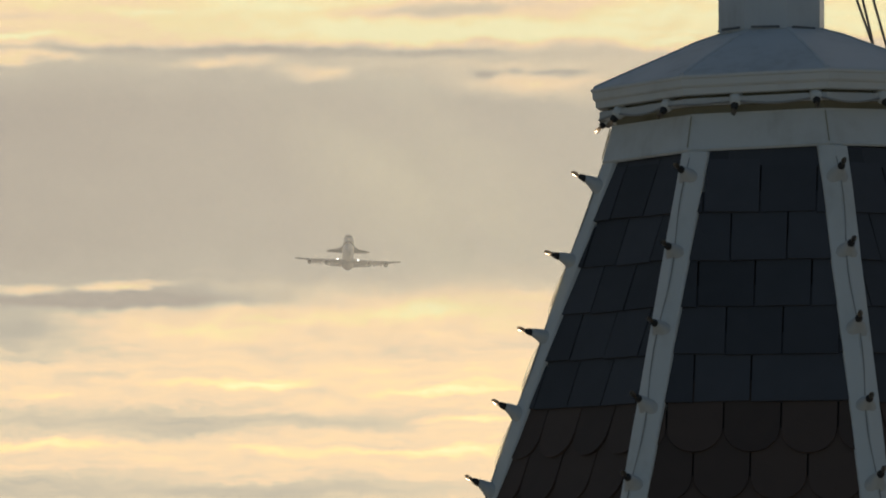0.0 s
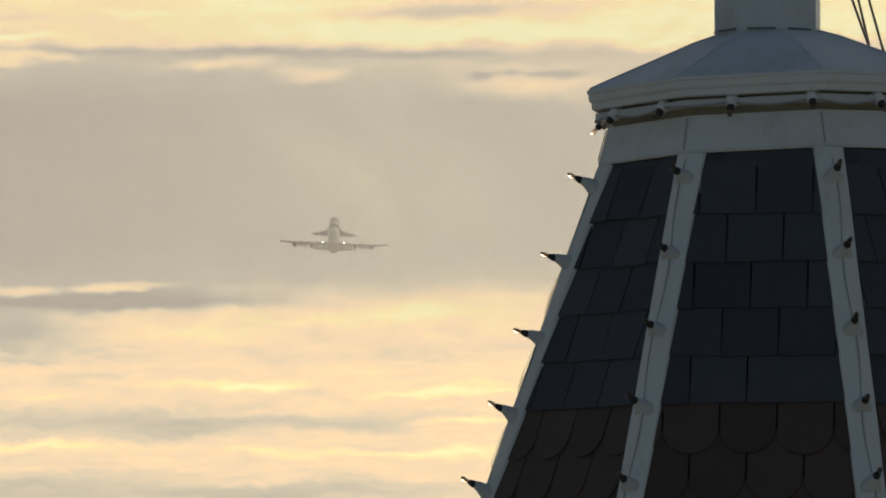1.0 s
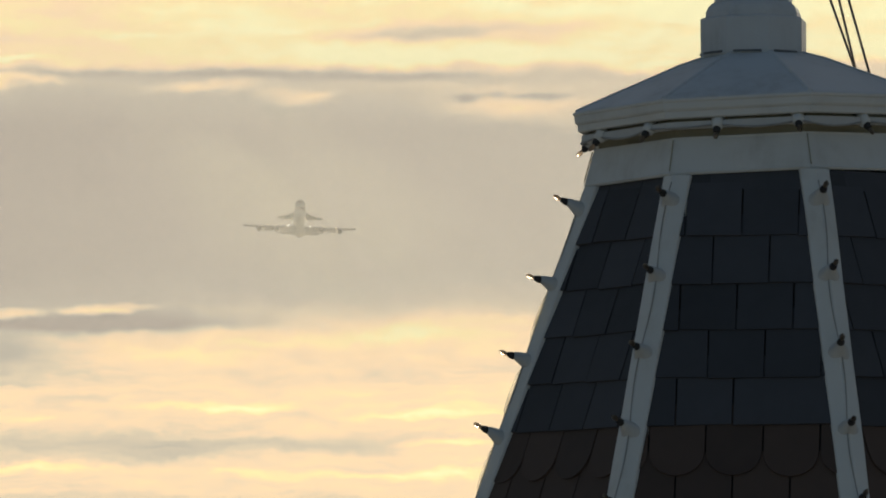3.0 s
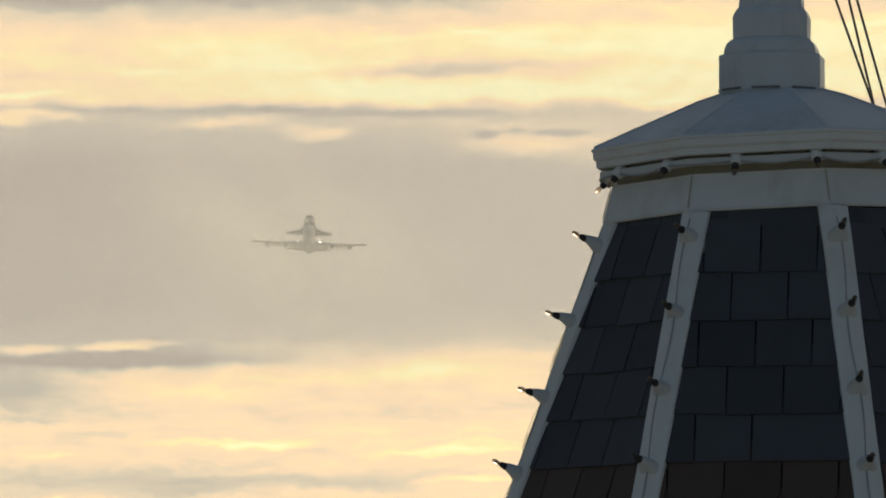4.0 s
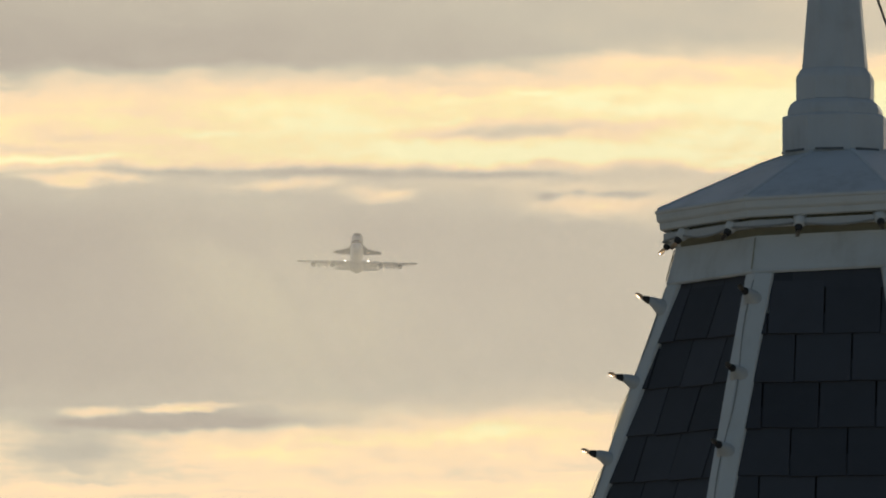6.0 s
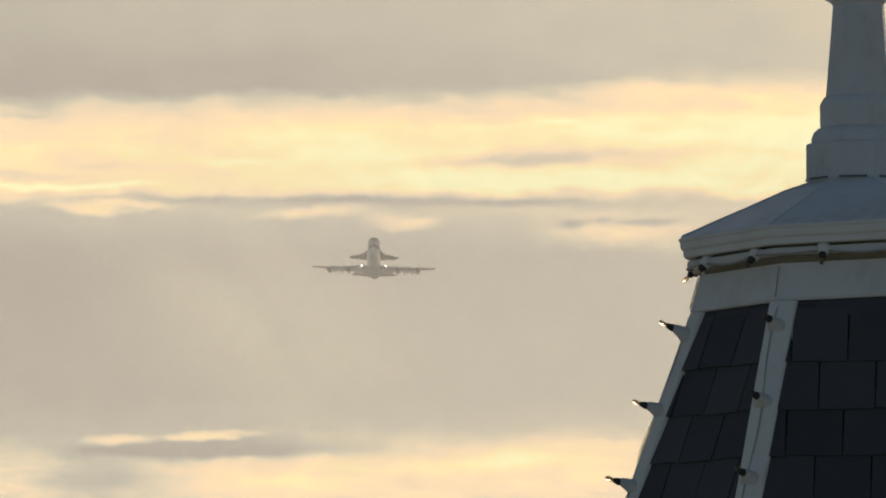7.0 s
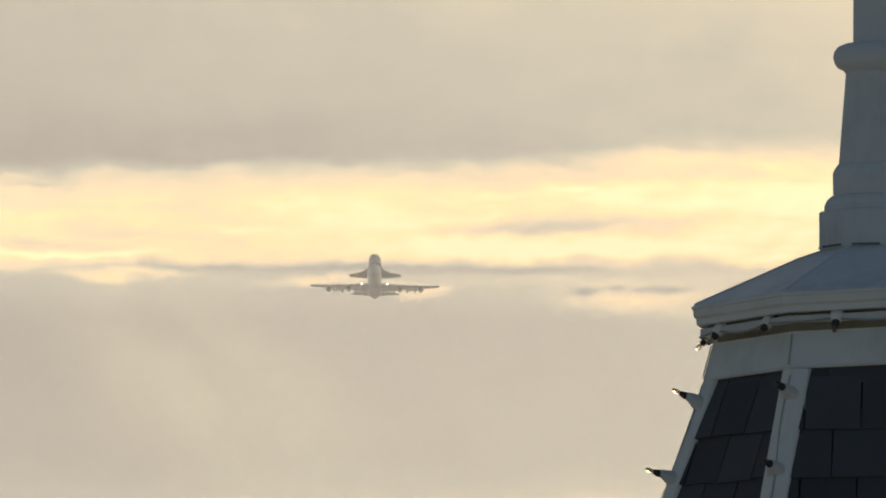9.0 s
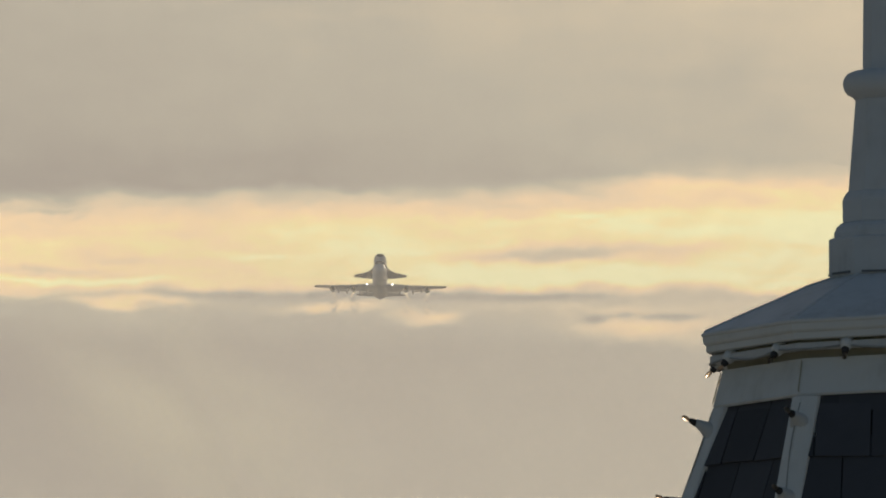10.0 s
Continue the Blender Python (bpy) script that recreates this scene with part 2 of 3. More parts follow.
# ---- building helpers ----
def part(name, bm, material, parent=None, label="", smooth=False):
    """One mesh object from a bmesh, under a thing or a part."""
    me = bpy.data.meshes.new(name)
    bmesh.ops.recalc_face_normals(bm, faces=bm.faces)
    bm.to_mesh(me)
    bm.free()
    me.materials.append(material)
    if smooth:
        for poly in me.polygons:
            poly.use_smooth = True
    ob = new(name, me)
    ob.parent = parent
    return tagged(ob, label)


def rings(bm, loops, close=True, caps=True):
    """Skin a row of equally long loops of points."""
    vs = [[bm.verts.new(p) for p in loop] for loop in loops]
    n = len(vs[0])
    for a, b in zip(vs, vs[1:]):
        for i in range(n if close else n - 1):
            bm.faces.new((a[i], a[(i + 1) % n], b[(i + 1) % n], b[i]))
    if caps:
        bm.faces.new(vs[0])
        bm.faces.new(vs[-1])
    return bm


def box(bm, size, m=Matrix.Identity(4), bevel=0.0):
    made = bmesh.ops.create_cube(bm, size=1.0, matrix=m @ Matrix.Diagonal((*size, 1)))
    if bevel:
        edges = {ed for v in made["verts"] for ed in v.link_edges}
        bmesh.ops.bevel(bm, geom=list(edges), offset=bevel, segments=2, affect="EDGES", profile=0.5)
    return bm


def tube(bm, points, radius, sides=6):
    pts = [Vector(p) for p in points]
    loops = []
    for i, p in enumerate(pts):
        d = (pts[min(i + 1, len(pts) - 1)] - pts[max(i - 1, 0)]).normalized()
        s = d.cross(Vector((0.31, 0.2, 0.93))).normalized()
        u = s.cross(d)
        loops.append([p + radius * (math.cos(a) * s + math.sin(a) * u)
                      for a in (2 * math.pi * j / sides for j in range(sides))])
    return rings(bm, loops)


# ---- setting: sky sheet and ground ----
def backdrop():
    bm, loops = bmesh.new(), []
    for i in range(17):
        el = radians(-0.6 + 8.9 * i / 16)
        loops.append([Vector(EYE) + 4600 * Vector((math.sin(z) * math.cos(el), math.cos(z) * math.cos(el), math.sin(el)))
                      for z in (radians(-24 + 48 * j / 48) for j in range(49))])
    rings(bm, loops, close=False, caps=False)
    ob = part("backdrop", bm, sky_material(), None, smooth=True)
    return tagged(ob, "grey evening cloud sheet broken by yellow sunlit bands", "sky", kind="structure")


def ground():
    bm = bmesh.new()
    box(bm, (9800, 9800, 0.4), pose(0, 0, -0.2))
    return tagged(part("ground", bm, GROUND), "plain grey paved ground", "ground", kind="structure")


backdrop()
ground()

# ---- the slate-roofed turret ----
TX, TY = 1.520, 31.95
UNIT = 389.4
TURN = -32.0          # bearing of the first corner, from straight towards -y
TOP = 8.528            # height where the slate roof begins
SLOPE = 0.372
R0 = 0.806             # corner radius at that height
DRIFT = 0.012
SET = Vector((0.03, 0, 0))   # the slate roof sits slightly aside of the cap


def zed(v):
    return 8.122 + (441 - v) / UNIT


def corner(kk, r, z):
    th = radians(TURN + 45 * kk)
    return Vector((r * math.sin(th), -r * math.cos(th), z))


def octagon(r, z):
    return [corner(i, r, z) for i in range(8)]


def lathe8(bm, rows, caps=True):
    return rings(bm, [octagon(r, z) for r, z in rows], caps=caps)


def round_rows(bm, rows, sides=40):
    return rings(bm, [[Vector((r * math.sin(2 * math.pi * j / sides), -r * math.cos(2 * math.pi * j / sides), z))
                       for j in range(sides)] for r, z in rows])


turret = new("turret")
turret.location = (TX, TY, 0)
tagged(turret, "octagonal slate-roofed turret with white corner boards and spire, strung with bulbs", "turret")
LEAN = Matrix.Translation((0, 0, 8.75)) @ Matrix.Rotation(-0.036, 4, "Y") @ Matrix.Translation((0, 0, -8.75))


def leaned(bm):
    bm.transform(LEAN @ Matrix.Diagonal((1.023, 1.023, 1, 1)))
    return bm


def r_at(h):
    return R0 + SLOPE * h


def build_shell():
    part("wall", lathe8(bmesh.new(), [(1.45, 0.0), (1.45, 6.45)]), WHITE, turret, "white painted turret wall")
    bm = bmesh.new()
    bm = lathe8(bm, [(1.75, 6.25), (1.77, 6.31), (r_at(TOP - 6.36) - 0.02, 6.36), (R0 - 0.02, TOP), (0.5, TOP + 0.06)])
    bm.transform(Matrix.Translation(SET))
    return part("roof", bm, UNDER, turret, "dark felted roof slope under slates")


roof = build_shell()


def clip(poly, nx, ny, c):
    """Keep the part of a convex outline where nx*x + ny*y <= c."""
    out = []
    for (x0, y0), (x1, y1) in zip(poly, poly[1:] + poly[:1]):
        d0, d1 = nx * x0 + ny * y0 - c, nx * x1 + ny * y1 - c
        if d0 <= 0:
            out.append((x0, y0))
        if d0 * d1 < 0:
            f = d0 / (d0 - d1)
            out.append((x0 + f * (x1 - x0), y0 + f * (y1 - y0)))
    return out


def face_point(kk, u, h, out):
    th = radians(TURN + 45 * kk + 22.5)
    n, t = Vector((math.sin(th), -math.cos(th), 0)), Vector((math.cos(th), math.sin(th), 0))
    ap = math.cos(radians(22.5)) * r_at(h)
    normal = (n + Vector((0, 0, SLOPE * math.cos(radians(22.5))))).normalized()
    return SET + Vector((DRIFT * h, 0, 0)) + n * ap + t * u + Vector((0, 0, TOP - h)) + normal * out


def slate_into(bm, kk, poly, h0, h1, thick):
    lift = [0.004 + thick * max(0.0, (h - h0) / (h1 - h0)) for u, h in poly]
    top = [bm.verts.new(face_point(kk, u, h, o)) for (u, h), o in zip(poly, lift)]
    low = [bm.verts.new(face_point(kk, u, h, -0.004)) for u, h in poly]
    n = len(poly)
    bm.faces.new(top)
    for i in range(n):
        bm.faces.new((top[i], low[i], low[(i + 1) % n], top[(i + 1) % n]))


COURSE = 0.2132
PHASE = (0.1, -0.009, -0.135, -0.023, 0.107, -0.028, 0.108, -0.021, 0.1, 0.0)   # first joints of the front face


def course_outlines(kk, row, rng):
    """Outlines of one course of one face, cut to the corner boards."""
    h0, h1 = (row - 1) * COURSE + 0.09, row * COURSE + 0.09
    scallop = row >= 6 and row <= 8
    hw = math.sin(radians(22.5)) * r_at(h1)
    width = 0.252
    phase = rng.uniform(0, width) if kk != 0 else PHASE[row]
    us, u = [], phase - 4 * width
    while u < hw + width:
        us.append(u)
        u += width * (1 if scallop or kk == 0 else rng.choice((1, 1, 1, 1.02, 0.97)))
    if kk == 0 and row == 5:
        us = [u for u in us if not 0.15 < u < 0.3]
    out = []
    for u0, u1 in zip(us, us[1:]):
        g = 0.003 + rng.uniform(0, 0.002)
        drop = rng.uniform(-0.004, 0.004)
        a, b, top, bot = u0 + g, u1 - g, h0 - 0.1, h1 + drop
        if scallop:
            bot += 0.012
            mid, half = (a + b) / 2, (b - a) / 2
            arc = [(mid + half * math.cos(x), bot - 0.115 + 0.115 * math.sin(x) ** 0.9)
                   for x in (math.pi * j / 12 for j in range(13))]
            poly = [(a, top), (b, top)] + arc
        else:
            tilt = rng.uniform(-0.003, 0.003)
            poly = [(a, top), (b, top), (b, bot + tilt), (a, bot - tilt)]
        s, c = math.sin(radians(22.5)) * SLOPE, math.sin(radians(22.5)) * R0 - 0.012
        poly = clip(clip(poly, 1, -s, c), -1, -s, c)
        poly = clip(poly, 0, -1, 0.0)
        if len(poly) >= 3 and max(p[0] for p in poly) - min(p[0] for p in poly) > 0.012:
            out.append((poly, h0, h1))
    return out, scallop


def build_slates():
    for kk in range(8):
        rng = random.Random(40 + kk)
        near = kk in (7, 0, 1)
        rest = {True: bmesh.new(), False: bmesh.new()}
        for row in range(0, 10):
            outlines, scallop = course_outlines(kk, row, rng)
            for poly, h0, h1 in outlines:
                thick = 0.015 + rng.uniform(-0.003, 0.004)
                if row == 0:
                    thick = 0.004
                if near:
                    bm = bmesh.new()
                    slate_into(bm, kk, poly, h0, h1, thick)
                    part("slate", bm, SCALLOP if scallop else SLATE, roof)
                else:
                    slate_into(rest[scallop], kk, poly, h0, h1, thick)
        for key, bm in rest.items():
            if len(bm.verts):
                ob = part("slate_courses", bm, SCALLOP if key else SLATE, roof)
                tagged(ob, kind="stuff")
            else:
                bm.free()


build_slates()


def build_ribs():
    for kk in range(8):
        bm, loops = bmesh.new(), []
        th = radians(TURN + 45 * kk)
        n, t = Vector((math.sin(th), -math.cos(th), 0)), Vector((math.cos(th), math.sin(th), 0))
        rng = random.Random(kk)
        start = -0.036 * corner(kk, R0, 0).x + 0.004
        for i in range(13):
            h = start + 2.14 * i / 12
            c = SET + Vector((DRIFT * h, 0, 0)) + corner(kk, r_at(h), TOP - h)
            wob = 0.002 * rng.uniform(-1, 1)
            prof = [(-0.068, -0.045), (-0.068, -0.010), (-0.064, -0.003), (-0.012, 0.021), (-0.004, 0.026), (0.004, 0.026),
                    (0.012, 0.021), (0.064, -0.003), (0.068, -0.010), (0.068, -0.045)]
            loops.append([c + t * (u + wob) + n * (o + 0.006) for u, o in prof])
        part("corner_board", rings(bm, loops), WHITE, turret, "white painted corner board")


build_ribs()


def turned(rows, sides=12):
    return rings(bmesh.new(), [[Vector((x, r * math.cos(a), r * math.sin(a) + lift)) for a in (2 * math.pi * j / sides for j in range(sides))]
                               for r, x, lift in rows])


def lamp_on_board():
    ob = part("lamp_socket", turned([(0.056, -0.03, -0.036), (0.05, -0.008, -0.03), (0.036, 0.0151, -0.015), (0.026, 0.0378, -0.004), (0.018, 0.058, 0.003), (0.014, 0.0617, 0.003)]),
              SOCKET, turret, "weathered grey bulb socket", True)
    part("bulb_holder", turned([(0.013, 0.058, 0.003), (0.0175, 0.063, 0.003), (0.0155, 0.0756, 0.005), (0.011, 0.0895, 0.008), (0.007, 0.0932, 0.009)]),
         HOLDER, ob, "black bulb holder", True)
    part("bulb", turned([(0.006, 0.0895, 0.009), (0.0105, 0.097, 0.011), (0.0125, 0.1096, 0.014), (0.0095, 0.1222, 0.017), (0.003, 0.1285, 0.019)]),
         BULB, ob, "clear glass bulb", True)
    part("filament", tube(bmesh.new(), [(0.088, 0, 0.008), (0.103, 0, 0.011), (0.117, 0, 0.0155), (0.124, 0, 0.0175)], 0.0024, 5), HOLDER, ob, "dark filament stem")
    return ob


def lamp_under_eave():
    ob = part("lamp_socket", turned([(0.03, -0.03, 0), (0.03, 0.0, 0), (0.027, 0.018, 0), (0.018, 0.03, 0)]), WHITE, turret, "white bulb socket", True)
    part("bulb_holder", turned([(0.016, 0.027, 0), (0.0185, 0.034, 0), (0.014, 0.052, 0), (0.008, 0.056, 0)]), HOLDER, ob, "black bulb holder", True)
    part("bulb", turned([(0.006, 0.054, 0), (0.01, 0.064, 0), (0.0115, 0.076, 0), (0.008, 0.088, 0), (0.002, 0.093, 0)]), BULB, ob, "clear glass bulb", True)
    return ob


EAVE_STEP = 8 / 14     # faces from lamp to lamp under the eave


def eave_point(at, r, z):
    kk = math.floor(at)
    return corner(kk, r, z).lerp(corner(kk + 1, r, z), at - kk)


def build_lamps():
    places = []
    rng = random.Random(5)
    for kk in range(8):
        for i in range(6):
            h = 0.115 + 0.3455 * i
            c = SET + Vector((DRIFT * h, 0, 0)) + corner(kk, r_at(h) + 0.024, TOP - h)
            yaw = TURN + 45 * kk - 90
            places.append(pose(*c, 0, 0, yaw + rng.uniform(-7, 7)) @ pose(0, 0, 0, 0, -9 + rng.uniform(-7, 7), 0))
    first = lamp_on_board()
    first.matrix_basis = places[0]
    for m in places[1:]:
        copy_thing(first, m)
    places = []
    for i in range(14):
        at = 0.35 + EAVE_STEP * i
        yaw = TURN + 45 * at - 90
        places.append(pose(*(LEAN @ eave_point(at, 0.822, 8.748)), 0, 0, yaw + rng.uniform(-8, 8)) @ pose(0, 0, 0, 0, 46 + rng.uniform(-7, 7), 0))
    first = lamp_under_eave()
    first.matrix_basis = places[0]
    for m in places[1:]:
        copy_thing(first, m)
    # cords between the sockets
    for kk in range(8):
        pts = []
        for i in range(6):
            for s in range(6):
                h = 0.10 + 0.3455 * (i + s / 6) - 0.05
                th = radians(TURN + 45 * kk)
                side = 0.011 * math.sin(math.pi * s / 6) * (1 if (i + kk) % 2 else -1)
                pts.append(SET + Vector((DRIFT * h, 0, 0)) + corner(kk, r_at(h) + 0.032, TOP - h) + side * Vector((math.cos(th), math.sin(th), 0)))
        part("lamp_cord", tube(bmesh.new(), pts, 0.003), CORD, turret, "grey cord of the bulb string", True)
    for kk in range(2, 8):
        th = radians(TURN + 45 * kk)
        n, t = Vector((math.sin(th), -math.cos(th), 0)), Vector((math.cos(th), math.sin(th), 0))
        for i in range(1, 6):
            loops = []
            for s in range(7):
                h = 0.10 + 0.3455 * i + 0.06 + 0.235 * s / 6
                c = SET + Vector((DRIFT * h, 0, 0)) + corner(kk, r_at(h) + 0.026, TOP - h)
                rise = 0.006 + 0.017 * math.sin(math.pi * s / 6) ** 0.4
                loops.append([c - t * 0.003, c - t * 0.002 + n * rise, c + t * 0.002 + n * rise, c + t * 0.003])
            part("cord_cover", rings(bmesh.new(), loops), VINYL, turret, "milky plastic cord cover")
    # the swagged cord under the eave and the milky strip that hides it
    pts, loops = [], []
    for i in range(14):
        for k in range(8):
            at = 0.35 + EAVE_STEP * (i + k / 8)
            sag = (0.018 + 0.008 * math.sin(2.3 * i)) * math.sin(math.pi * k / 8)
            pts.append(LEAN @ eave_point(at, 0.838, 8.742 - sag))
            loops.append([LEAN @ eave_point(at, r, z) for r, z in ((0.828, 8.760), (0.834, 8.760), (0.836, 8.742 - sag), (0.830, 8.740 - sag))])
    part("eave_cord", tube(bmesh.new(), pts + pts[:1], 0.005), CORD, turret, "grey cord swagged under the eave", True)
    part("cord_cover", rings(bmesh.new(), loops + loops[:1], caps=False), SOCKET, turret, "weathered strip over the eave cord")


build_lamps()


def build_cap():
    part("frieze", leaned(lathe8(bmesh.new(), [(0.70, 8.52), (0.806, 8.524), (0.812, 8.534), (0.806, 8.545), (0.762, 8.685), (0.762, 8.695), (0.60, 8.70)])),
         WHITE, turret, "flared white painted frieze board")
    for kk in range(8):
        p, q = corner(kk, 0.811, 8.545), corner(kk, 0.7675, 8.685)
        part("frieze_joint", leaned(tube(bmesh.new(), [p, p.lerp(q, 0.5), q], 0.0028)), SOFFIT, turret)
    # recess under the eave: part of its shade is painted, over the olive stain
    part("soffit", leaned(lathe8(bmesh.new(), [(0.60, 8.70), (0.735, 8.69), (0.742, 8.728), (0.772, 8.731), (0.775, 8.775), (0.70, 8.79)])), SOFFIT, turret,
         "olive-stained soffit under the eave, shade in its colour")
    part("lamp_rail", leaned(lathe8(bmesh.new(), [(0.765, 8.73), (0.802, 8.73), (0.806, 8.735), (0.806, 8.757), (0.802, 8.762), (0.765, 8.762)])), WHITE, turret)
    part("fascia", leaned(lathe8(bmesh.new(), [(0.77, 8.775), (0.826, 8.775), (0.831, 8.781), (0.831, 8.806), (0.840, 8.812), (0.844, 8.82),
                                               (0.844, 8.846), (0.851, 8.852), (0.851, 8.862), (0.78, 8.872)])), WHITE, turret)
    part("cap_roof", leaned(lathe8(bmesh.new(), [(0.82, 8.858), (0.845, 8.862), (0.837, 8.87), (0.68, 8.937), (0.52, 9.002), (0.36, 9.068), (0.24, 9.107), (0.2, 9.108)])), CAP_PAINT, turret,
         "pale grey painted sheet-metal cap roof")
    for kk in range(8):
        a, b = corner(kk, 0.836, 8.872), corner(kk, 0.24, 9.107)
        th = radians(TURN + 45 * kk)
        t = Vector((math.cos(th), math.sin(th), 0)) * 0.013
        up = Vector((0, 0, 0.006))
        prof = lambda p: [p - t - up, p - t * 0.8 + up * 0.4, p + up, p + t * 0.8 + up * 0.4, p + t - up]
        rise = ((0.0, 0.0), (0.26, 0.004), (0.53, 0.006), (0.8, 0.010), (1.0, 0.001))
        part("cap_seam", leaned(rings(bmesh.new(), [prof(a.lerp(b, f) + Vector((0, 0, g))) for f, g in rise])), CAP_PAINT, turret)
    # spire in tiers
    def collar(rows):
        bm = round_rows(bmesh.new(), rows)
        bm.transform(Matrix.Translation((-0.026, 0, 0)))
        return bm

    def spire(rows):
        bm = lathe8(bmesh.new(), [(r * 1.034, z) for r, z in rows])
        bm.transform(Matrix.Translation((-0.023, 0, 0)))
        return bm

    for kk in range(8):
        p, q = corner(kk, 0.254, 9.115), corner(kk + 1, 0.254, 9.115)
        mid, d = (p + q) / 2 + Vector((-0.023, 0, 0)), q - p
        box_bm = box(bmesh.new(), (d.length * 0.66, 0.01, 0.009), Matrix.Translation(mid) @ Matrix.Rotation(math.atan2(d.y, d.x), 4, "Z"))
        part("flashing", box_bm, LEAD, turret, "dark lead flashing strip")
    part("spire_base", spire([(0.2, 9.05), (0.238, 9.10), (0.242, 9.112), (0.242, 9.27), (0.236, 9.277), (0.222, 9.281)]), CAP_PAINT, turret)
    part("spire_step", spire([(0.2, 9.27), (0.219, 9.282), (0.217, 9.305), (0.206, 9.33), (0.19, 9.345), (0.179, 9.352)]),
         CAP_PAINT, turret)
    part("spire_tier", spire([(0.15, 9.34), (0.178, 9.354), (0.179, 9.45), (0.174, 9.466), (0.163, 9.485), (0.152, 9.497)]),
         CAP_PAINT, turret)
    part("spire_shaft", spire([(0.13, 9.48), (0.151, 9.498), (0.115, 9.93), (0.09, 9.95)]), CAP_PAINT, turret)
    part("spire_collar", collar([(0.09, 9.915), (0.118, 9.922), (0.126, 9.934), (0.150, 9.945), (0.165, 9.965), (0.171, 9.99),
                                                  (0.167, 10.015), (0.152, 10.037), (0.125, 10.05), (0.07, 10.056)]), CAP_PAINT, turret, smooth=True)
    part("mast", spire([(0.05, 10.04), (0.083, 10.05), (0.078, 10.4), (0.066, 10.9), (0.03, 10.93)]), CAP_PAINT, turret)


build_cap()


def build_stays():
    for top, foot, behind in ((zed(-395), (0.527, zed(130)), 0.60), (zed(-637), (0.514, zed(130)), 0.66), (zed(-608), (0.57, zed(128)), 0.56)):
        a = Vector((0.024, 0.03, top))
        b = Vector((foot[0] + 0.009, behind, foot[1] + 0.02))
        pts = [a.lerp(b, i / 12) - Vector((0, 0, 0.012 * math.sin(math.pi * i / 12))) for i in range(13)]
        part("stay_cable", tube(bmesh.new(), pts, 0.0062), STEEL, turret, "thin dark steel stay cable", True)


build_stays()


# ---- the carrier jet with the orbiter on its back ----
def loft(bm, stations, sides=28):
    """Skin of round-cornered sections: y, half width, top, bottom."""
    loops = []
    for y, hw, zt, zb in stations:
        mid, hh = (zt + zb) / 2, (zt - zb) / 2
        loops.append([Vector((hw * math.cos(a), y, mid + hh * math.sin(a))) for a in (2 * math.pi * j / sides for j in range(sides))])
    return rings(bm, loops)


def foil(bm, stations, side=1):
    """Wing skin: x, leading y, chord, z, thickness ratio."""
    prof = [(0, 0), (0.02, 0.22), (0.1, 0.42), (0.3, 0.55), (0.6, 0.4), (1.0, 0.04), (1.0, -0.04), (0.6, -0.28), (0.3, -0.42), (0.1, -0.36), (0.02, -0.2)]
    return rings(bm, [[Vector((side * x, yl - c * f, z + c * th * o)) for f, o in prof] for x, yl, c, z, th in stations])


def upright(bm, stations, x=0.0):
    """Fin skin: z, leading y, chord, thickness in metres."""
    prof = [(0, 0), (0.1, 0.4), (0.4, 0.5), (1, 0.05), (1, -0.05), (0.4, -0.5), (0.1, -0.4)]
    return rings(bm, [[Vector((x + o * th, yl - c * f, z)) for f, o in prof] for z, yl, c, th in stations])


def pod(bm, x, y0, z, length, radius, sides=20):
    rows = [(0.86, -0.12), (0.93, 0.0), (1.0, 0.06), (1.03, 0.25), (0.98, 0.5), (0.8, 0.75), (0.55, 1.0)]
    return rings(bm, [[Vector((x + radius * r * math.cos(a), y0 - length * f, z + radius * r * math.sin(a)))
                       for a in (2 * math.pi * j / sides for j in range(sides))] for r, f in rows[1:]])


def disc(bm, x, y, z, radius, depth=0.15, sides=20):
    return rings(bm, [[Vector((x + radius * math.cos(a), y + d, z + radius * math.sin(a)))
                       for a in (2 * math.pi * j / sides for j in range(sides))] for d in (0, depth)])


def plume(x, y0, z):
    """Widening and fading trail of hot air behind an engine, along the flight path."""
    rng, loops = random.Random(round(x * 10)), []
    for i in range(19):
        f = i / 18
        r = (0.5 + 1.5 * f) * min(1.0, ((1 - f) / 0.35) ** 0.7 + 0.02) * (1 + 0.07 * rng.uniform(-1, 1))
        loops.append([Vector((x + r * math.cos(a) + 0.3 * math.sin(6 * f + x), y0 - 36 * f, z - 2.1 * f + r * math.sin(a)))
                      for a in (2 * math.pi * j / 16 for j in range(16))])
    return rings(bmesh.new(), loops)


